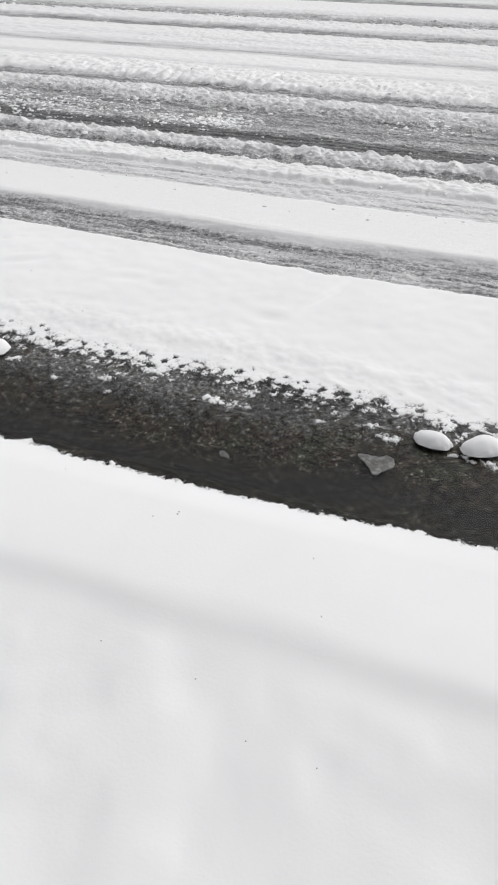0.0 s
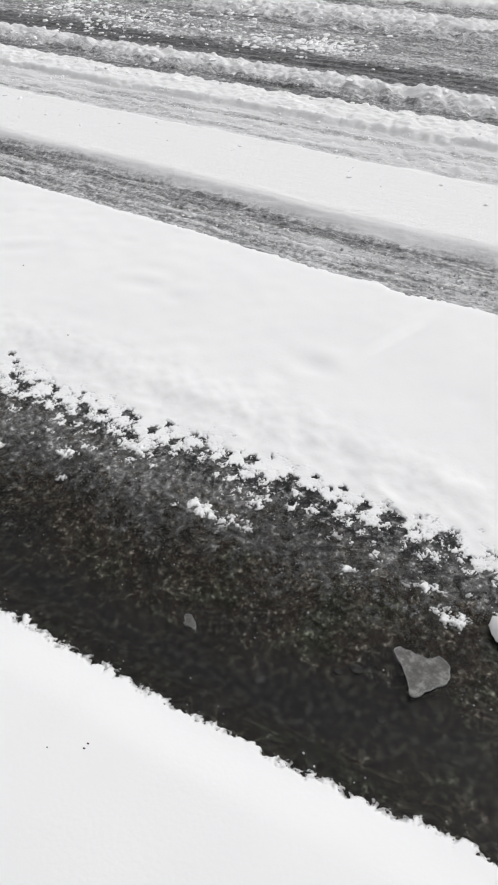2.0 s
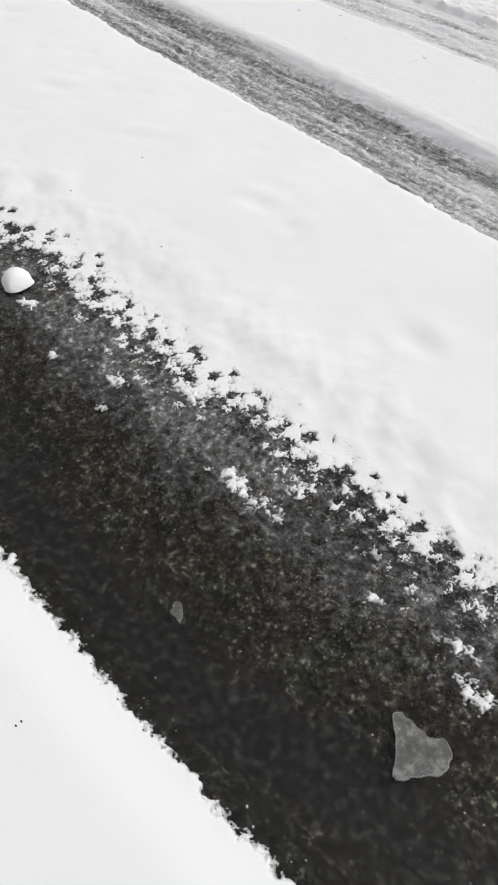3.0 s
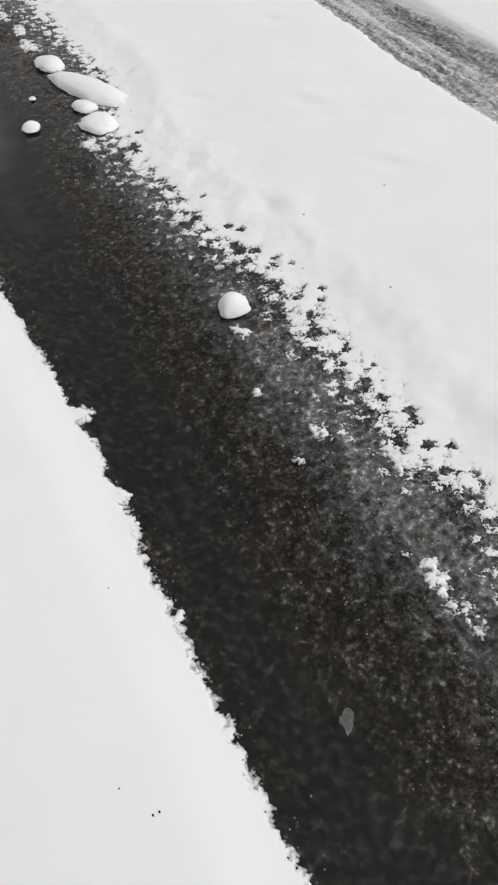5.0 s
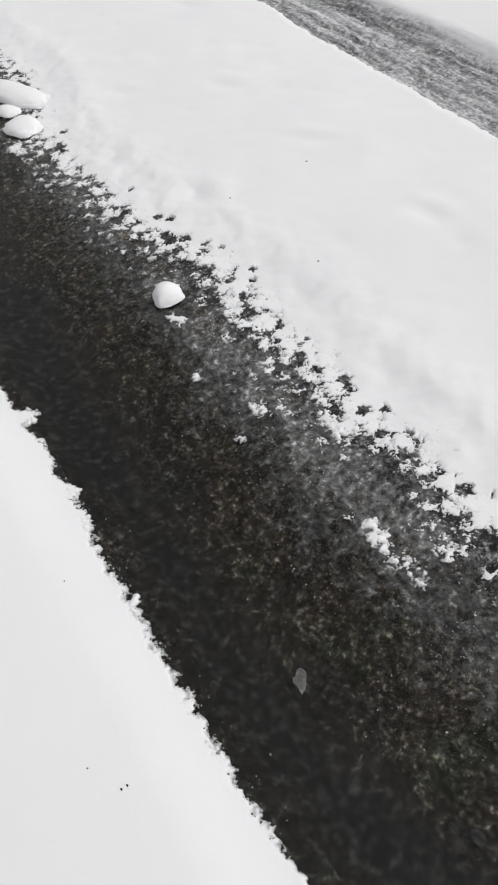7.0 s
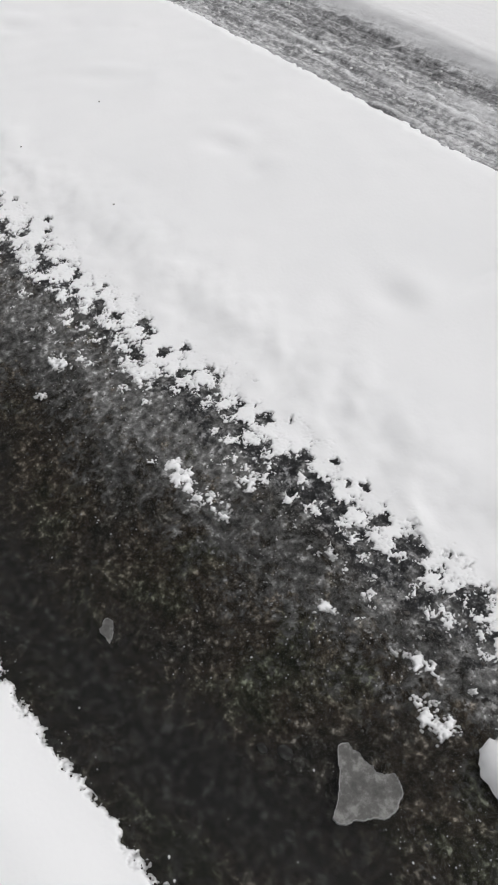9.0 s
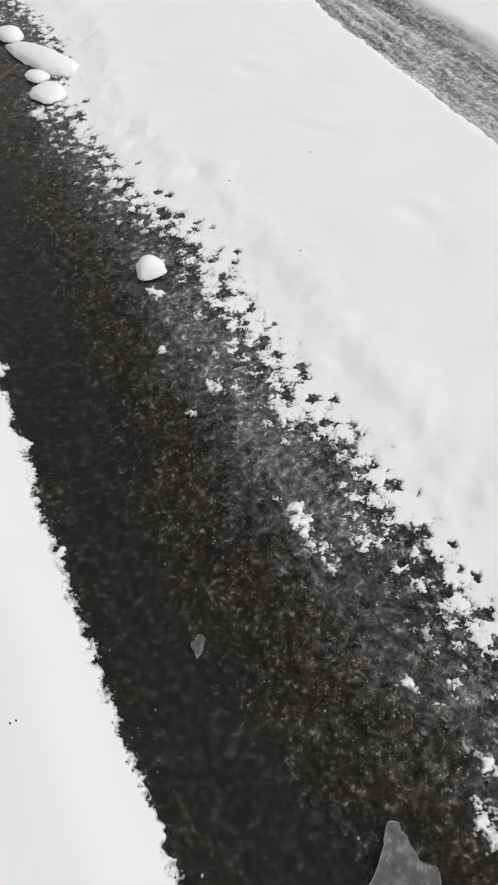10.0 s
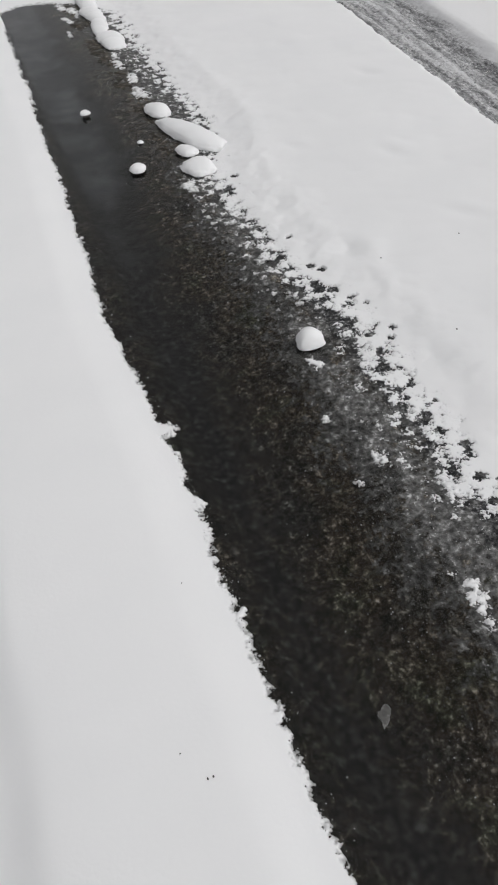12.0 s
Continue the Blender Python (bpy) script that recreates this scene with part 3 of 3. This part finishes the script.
road = tagged(sheet("road", xs, ys, Z, ROAD, keep=keep, mask=wet), "snow-covered road with grey slushy tyre ruts", "road", kind="structure")


# ---- snow-capped stones ----
def pillow(a0, b0, height, seed, level=4):
    """A rounded, settled heap of snow with a thin ragged skirt."""
    bm = bmesh.new()
    bmesh.ops.create_icosphere(bm, subdivisions=level, radius=1.0)
    for vert in bm.verts:
        p = vert.co.copy()
        q = Vector((p.x * a0, p.y * b0, 0.3 * p.z * b0))
        n1 = noise.noise(q * 16.0 + Vector((seed, 0, 0)))
        n2 = noise.fractal(q * 90.0 + Vector((0, seed, 0)), 0.8, 2.0, 4)
        n3 = noise.noise(q * 45.0 + Vector((0, 0, seed)))
        rr = min(1.0, math.hypot(p.x, p.y))
        edge = rr ** 6
        egg = 1 - 0.16 * p.x * math.cos(seed)
        z = height * (1 - rr ** 2.1) ** 0.55 * (1.0 + 0.14 * n1 + 0.05 * n3) if p.z > 0 else -0.0015
        corner = 1 + 0.3 * (p.x * p.y) ** 2
        r = corner * (1 + 0.07 * n1 + (0.02 + 0.05 * edge) * n3 + 0.13 * n2 * edge)
        vert.co = (p.x * r * a0, p.y * r * egg * b0, z + 0.003 * n2 * edge)
    return bm


def boulder(a0, b0, c0, seed):
    bm = bmesh.new()
    bmesh.ops.create_icosphere(bm, subdivisions=3, radius=1.0)
    for vert in bm.verts:
        r = 1 + 0.16 * noise.fractal(vert.co * 1.6 + Vector((0, 0, seed)), 1.0, 2.0, 3)
        vert.co = (vert.co.x * r * a0, vert.co.y * r * b0, vert.co.z * r * c0)
    return bm


def lobed(lobes, seed):
    """Several settled heaps of snow run together in one."""
    bm = bmesh.new()
    for k, (dx, dy, a0, b0, height) in enumerate(lobes):
        one = pillow(a0, b0, height, seed + k)
        me = bpy.data.meshes.new("lobe")
        one.to_mesh(me)
        one.free()
        me.transform(Matrix.Translation((dx, dy, 0)))
        bm.from_mesh(me)
        bpy.data.meshes.remove(me)
    return bm


def capped_stone(x, y, a0, b0, height, turn, label, seed, base=0.0, lift=0.005, lobes=None):
    root = tagged(new("snow_capped_stone"), label, "stone", "stones along the gutter")
    root.matrix_basis = pose(x, y, base, 0, 0, turn)
    part("stone", boulder(a0 * 0.74, b0 * 0.72, lift + 0.014, seed), STONE, root, "dark wet stone").location = (0, 0, -0.008)
    part("snow_cap", lobed(lobes, seed) if lobes else pillow(a0, b0, height, seed), SNOW, root, "rounded white snow cap").location = (0, 0, lift)
    return root


LONE = "small dark stone with a round snow cap on gravel"
ROUND = "wet stone under a rounded pillow of white snow"
STONES = [(-1.99, 2.354, 0.04, 0.041, 0.047, 0), (-3.25, 2.4, 0.08, 0.062, 0.034, 8), (-3.43, 2.402, 0.06, 0.038, 0.022, 20), (-3.91, 2.405, 0.088, 0.052, 0.032, 10),
          (-5.02, 2.435, 0.15, 0.072, 0.032, 5), (-5.3, 2.425, 0.17, 0.05, 0.026, -6), (-5.56, 2.44, 0.16, 0.06, 0.032, 8), (-5.86, 2.455, 0.2, 0.062, 0.034, 0)]
for k, (x, y, a0, b0, hh, turn) in enumerate(STONES):
    part_way = [(-0.3 * a0, 0.1 * b0, 0.75 * a0, b0, hh), (0.25 * a0, -0.05 * b0, 0.8 * a0, 0.85 * b0, 0.85 * hh)] if a0 > 0.09 else None
    capped_stone(x, y, a0, b0, hh, turn, LONE if k == 0 else ROUND, 3.1 + 2.7 * k, lobes=part_way)
capped_stone(-3.58, 2.462, 0.225, 0.066, 0.042, 20, "long wet stone under a thick roll of snow", 41.0)
capped_stone(-0.225, 2.334, 0.066, 0.038, 0.04, -10, "oval stone capped with smooth white snow beside another", 43.0)
capped_stone(-0.062, 2.35, 0.072, 0.046, 0.05, 32, "egg-shaped stone capped with smooth white snow", 47.0)
capped_stone(0.1, 2.376, 0.09, 0.048, 0.05, -32, "long stone capped with smooth white snow beside another", 51.0)
capped_stone(0.0, 2.432, 0.034, 0.028, 0.024, 0, "little stone with a small snow cap", 53.0)
capped_stone(-3.37, 2.172, 0.034, 0.034, 0.025, 0, "small snow-capped stone standing in the water", 57.0, WATER_Z, 0.01)
capped_stone(-4.07, 2.09, 0.024, 0.024, 0.016, 0, "little dark stone with a dab of snow in the water", 59.0, WATER_Z, 0.014)
capped_stone(-3.635, 2.249, 0.014, 0.014, 0.009, 0, "tiny stone with a dab of snow in the water", 61.0, WATER_Z, 0.006)


# ---- clumps of snow lying loose on the gravel ----
for cx, cy, a0, b0, deg in CLUMPS:
    c, d = math.cos(radians(deg)), math.sin(radians(deg))
    reach = 1.35 * max(a0, b0)
    step = 0.0023 if cx > -2.4 else 0.006
    gx, gy = np.arange(-reach, reach, step), np.arange(-reach, reach, step)
    X, Y = np.meshgrid(gx + cx, gy + cy)
    wx, wy = X + 0.006 * fbm(X, Y, 0.009, 2, 25, 0.8), Y + 0.006 * fbm(X, Y, 0.009, 2, 26, 0.8)
    u, w = ((wx - cx) * c + (wy - cy) * d) / a0, ((wy - cy) * c - (wx - cx) * d) / b0
    S = 0.5 - (u * u + w * w) + 0.25 * fbm(wx, wy, 0.007, 2, 30, 0.7) + (0.95 if a0 < 0.06 else 0.7) * fbm(wx, wy, 0.014, 3, 23, 0.7)
    low = np.maximum(bed_height(X, Y), WATER_Z - 0.001)
    Z = low - 0.001 + 0.0027 * smooth((S + 0.3) / 0.6) + 0.0028 * np.sqrt(np.clip(S / 0.9, 0, 1))
    clump = sheet("snow_clump", gx, gy, Z, SNOW, keep=S > -0.05, mask=np.clip(1 - S / 0.35, 0, 1) * 0.6)
    clump.location = (cx, cy, 0)
    tagged(clump, "ragged clump of wet snow lying on dark gravel" if a0 > 0.02 else "small scrap of wet snow on dark gravel", "snow", "snow clumps on the gravel")


# ---- ice ----
def plate(outline, thick, seed):
    """A broken sheet of ice: an outline with frayed edges, and its thickness."""
    rng = random.Random(seed)
    pts = []
    n = len(outline)
    for k in range(n):
        (x0, y0), (x1, y1) = outline[k], outline[(k + 1) % n]
        for j in range(5):
            f = j / 5
            w = 0.0012 if j else 0.0004
            pts.append((x0 + (x1 - x0) * f + rng.uniform(-w, w), y0 + (y1 - y0) * f + rng.uniform(-w, w)))
    cx, cy = sum(p[0] for p in pts) / len(pts), sum(p[1] for p in pts) / len(pts)
    bm, rim = bmesh.new(), bmesh.new()
    top = [bm.verts.new((x, y, thick)) for x, y in pts]
    low = [bm.verts.new((cx + (x - cx) * 0.97, cy + (y - cy) * 0.97, 0)) for x, y in pts]
    bm.faces.new(top)
    bm.faces.new(low[::-1])
    for k in range(len(pts)):
        q = (k + 1) % len(pts)
        bm.faces.new((low[k], low[q], top[q], top[k]))
    bmesh.ops.recalc_face_normals(bm, faces=bm.faces)
    outer = [rim.verts.new((cx + (x - cx) * 1.008, cy + (y - cy) * 1.008, thick * 0.7)) for x, y in pts]
    crest = [rim.verts.new((cx + (x - cx) * 0.99, cy + (y - cy) * 0.99, thick + 0.0012)) for x, y in pts]
    inner = [rim.verts.new((cx + (x - cx) * 0.965, cy + (y - cy) * 0.965, thick - 0.0004)) for x, y in pts]
    for a1, b1 in ((outer, crest), (crest, inner)):
        for k in range(len(pts)):
            q = (k + 1) % len(pts)
            rim.faces.new((a1[k], a1[q], b1[q], b1[k]))
    return bm, rim


def ice_piece(name, outline, thick, seed, label):
    root = tagged(new(name), label, "ice")
    root.location = (0, 0, WATER_Z - thick * 0.5)
    bm, rim = plate(outline, thick, seed)
    part("sheet", bm, ICE, root, shade=False)
    part("rim", rim, RIM, root, "pale frayed rim", shade=False)


ice_piece("ice_plate", [(-0.445, 2.181), (-0.443, 2.189), (-0.435, 2.196), (-0.423, 2.193), (-0.411, 2.197), (-0.401, 2.194), (-0.387, 2.198), (-0.377, 2.194), (-0.365, 2.201), (-0.355, 2.214), (-0.344, 2.211), (-0.328, 2.202), (-0.323, 2.187), (-0.318, 2.173), (-0.322, 2.153), (-0.333, 2.145), (-0.343, 2.128), (-0.352, 2.12), (-0.355, 2.108), (-0.367, 2.098), (-0.376, 2.099), (-0.383, 2.114), (-0.397, 2.134), (-0.415, 2.154), (-0.431, 2.166)],
          0.007, 5, "broken grey plate of thin ice lying in the water")
ice_piece("ice_shard", [(-0.884, 2.034), (-0.882, 2.042), (-0.872, 2.045), (-0.855, 2.034), (-0.846, 2.024), (-0.841, 2.015), (-0.857, 2.018), (-0.868, 2.015), (-0.876, 2.018), (-0.876, 2.026)],
          0.005, 6, "small translucent ice shard in the dark water")
for k, (x, y, r) in enumerate(((-0.408, 2.038, 0.011), (-0.5, 2.116, 0.014), (-0.532, 2.094, 0.01))):
    bm = boulder(r, r * 0.75, 0.003, 70 + k)
    lump = part("sunken_ice", bm, SUNK, None)
    lump.location = (x, y, float(bed_height(np.array(x), np.array(y))) + 0.004)
    tagged(lump, "dull dark lump of old ice sunk in water", "ice", "sunken ice lumps")

# ---- loose grains ----
rng = np.random.default_rng(7)


def strewn(n, x0, x1, ylow, yhigh):
    """Places over a stretch, denser towards the near end."""
    x = x1 - (x1 - x0) * rng.random(n) ** 1.4
    y = rng.uniform(ylow, yhigh, n)
    return x, y


x, y = strewn(5200, -5.5, 0.4, 2.06, 2.5)
keep = rng.random(len(x)) < np.interp(y, [2.06, 2.2, 2.4, 2.5], [0.2, 0.9, 1, 0.6])
x, y = x[keep], y[keep]
tagged(scatter("gravel", np.stack([x, y, bed_height(x, y) + 0.0005], 1), 0.0014 + 0.003 * rng.random(len(x)) ** 3, STONE, 1, 0.6, 0.4, 3),
       "dark wet gravel on the gutter bed", "gravel", kind="stuff")
x, y = strewn(20000, -5.5, 0.4, 1.95, 2.56)
keep = rng.random(len(x)) < np.interp(y, [1.95, 2.1, 2.2, 2.34, 2.45, 2.56], [0.01, 0.1, 0.5, 0.9, 0.9, 0.8]) * (0.55 + 0.9 * fbm(x, y, 0.12, 2, 91))
x, y = x[keep], y[keep]
tagged(scatter("slush_grains", np.stack([x, y, np.maximum(bed_height(x, y), WATER_Z) + 0.001], 1), 0.0005 + 0.0011 * rng.random(len(x)) ** 3, SLUSH, 1, 0.4, 0.6, 4),
       "grey half-melted grains of snow on wet gravel", "slush", kind="stuff")
x = 0.4 - 6.0 * rng.random(900) ** 1.4
y = near_edge(x) + rng.exponential(0.014, len(x)) - 0.004
tagged(scatter("snow_crumbs", np.stack([x, y, np.full(len(x), WATER_Z + 0.0005)], 1), 0.0005 + 0.0016 * rng.random(len(x)) ** 3, SLUSH, 1, 0.6, 0.5, 5),
       "tiny wet crumbs of snow along the water's edge", "slush", kind="stuff")
x = 0.4 - 6.0 * rng.random(1700) ** 1.4
y = near_edge(x) + rng.exponential(0.012, len(x)) - 0.006
tagged(scatter("dark_grit", np.stack([x, y, np.full(len(x), WATER_Z + 0.002)], 1), 0.0008 + 0.0022 * rng.random(len(x)) ** 2, GRIT, 1, 0.7, 0.4, 6),
       "dark wet grit along the edge of the snow", "grit", kind="stuff")

# ---- lumps of snow thrown up along the ruts ----
x, y, size = [], [], []
for centre, spread, n, big in ((5.42, 0.06, 420, 0.018), (5.1, 0.05, 80, 0.01), (6.75, 0.1, 420, 0.024), (6.0, 0.3, 300, 0.012), (7.4, 0.12, 120, 0.02), (5.0, 0.03, 160, 0.016), (4.66, 0.08, 900, 0.005), (4.36, 0.1, 160, 0.011), (4.85, 0.03, 300, 0.012), (5.2, 0.05, 200, 0.01),
                               (11.4, 0.08, 160, 0.035), (11.95, 0.1, 120, 0.035), (10.3, 0.04, 60, 0.025)):
    x.append(rng.uniform(-7.5, 0.6, n) if centre < 9 else rng.uniform(-10, 0.2, n))
    y.append(rng.normal(centre, spread, n))
    size.append(0.004 + big * rng.random(n) ** 3.5)
x, y, size = np.concatenate(x), np.concatenate(y), np.concatenate(size)
heaps = [(-4.2, 6.15, 0.28, 420), (-2.55, 6.1, 0.12, 420), (-3.0, 6.05, 0.1, 120), (-4.9, 6.3, 0.2, 200), (-0.95, 6.55, 0.2, 160), (-3.5, 6.3, 0.3, 200)]
for hx, hy, spread, n in heaps:
    x = np.append(x, rng.normal(hx, spread, n))
    y = np.append(y, rng.normal(hy, spread * 0.7, n))
    size = np.append(size, 0.005 + 0.02 * rng.random(n) ** 2.5)
tagged(scatter("snow_lumps", np.stack([x, y, road_shape(x, y)[0] + size * 0.1], 1), size, SNOW, 1, 0.45, 0.35, 8),
       "crumbly lumps of snow thrown up along the ruts", "snow", kind="stuff")

# ---- crumbs of slush pressed up in the first rut ----
x = 0.4 - 5.5 * rng.random(5200) ** 1.3
y = 3.58 + 0.27 * rng.random(len(x))
clot = rng.random(len(x)) < np.clip(0.45 + 0.9 * fbm(x * 0.35, y, 0.05, 3, 95), 0, 1)
x, y = x[clot], y[clot] + lane_bend(x[clot])
size = 0.002 + 0.007 * rng.random(len(x)) ** 3
tagged(scatter("slush_crumbs", np.stack([x, y, road_shape(x, y)[0] + size * 0.1], 1), size, SLUSH, 1, 0.5, 0.45, 9),
       "coarse grey and white crumbs of slush in a tyre rut", "slush", kind="stuff")

# ---- dark specks blown on to the near snow ----
for k, (x, y) in enumerate(((-0.868, 1.684), (-0.868, 1.673), (-0.932, 1.639), (-1.304, 1.751), (-0.872, 1.211), (-0.598, 1.195), (-0.423, 1.086), (-0.249, 1.079), (-0.44, 0.742), (-0.432, 1.636), (-0.351, 1.443))):
    hit = bank.ray_cast(Vector((x, y, 1.0)), Vector((0, 0, -1)))
    speck = part("speck", boulder(0.0026 if k < 2 else 0.0014, 0.0016, 0.001, 90 + k), GRIT, None)
    speck.location = (x, y, hit[1].z + 0.0004)
    tagged(speck, "tiny dark speck of dirt on clean snow", "dirt", "specks on the snow")
for k, (x, y) in enumerate(((-2.275, 2.73), (-2.27, 3.016), (-1.83, 2.75))):
    hit = verge.ray_cast(Vector((x, y, 1.0)), Vector((0, 0, -1)))
    speck = part("speck", boulder(0.003, 0.0025, 0.0012, 120 + k), GRIT, None)
    speck.location = (x, y, hit[1].z + 0.0004)
    tagged(speck, "tiny dark speck of dirt on clean snow", "dirt", "specks on the snow")
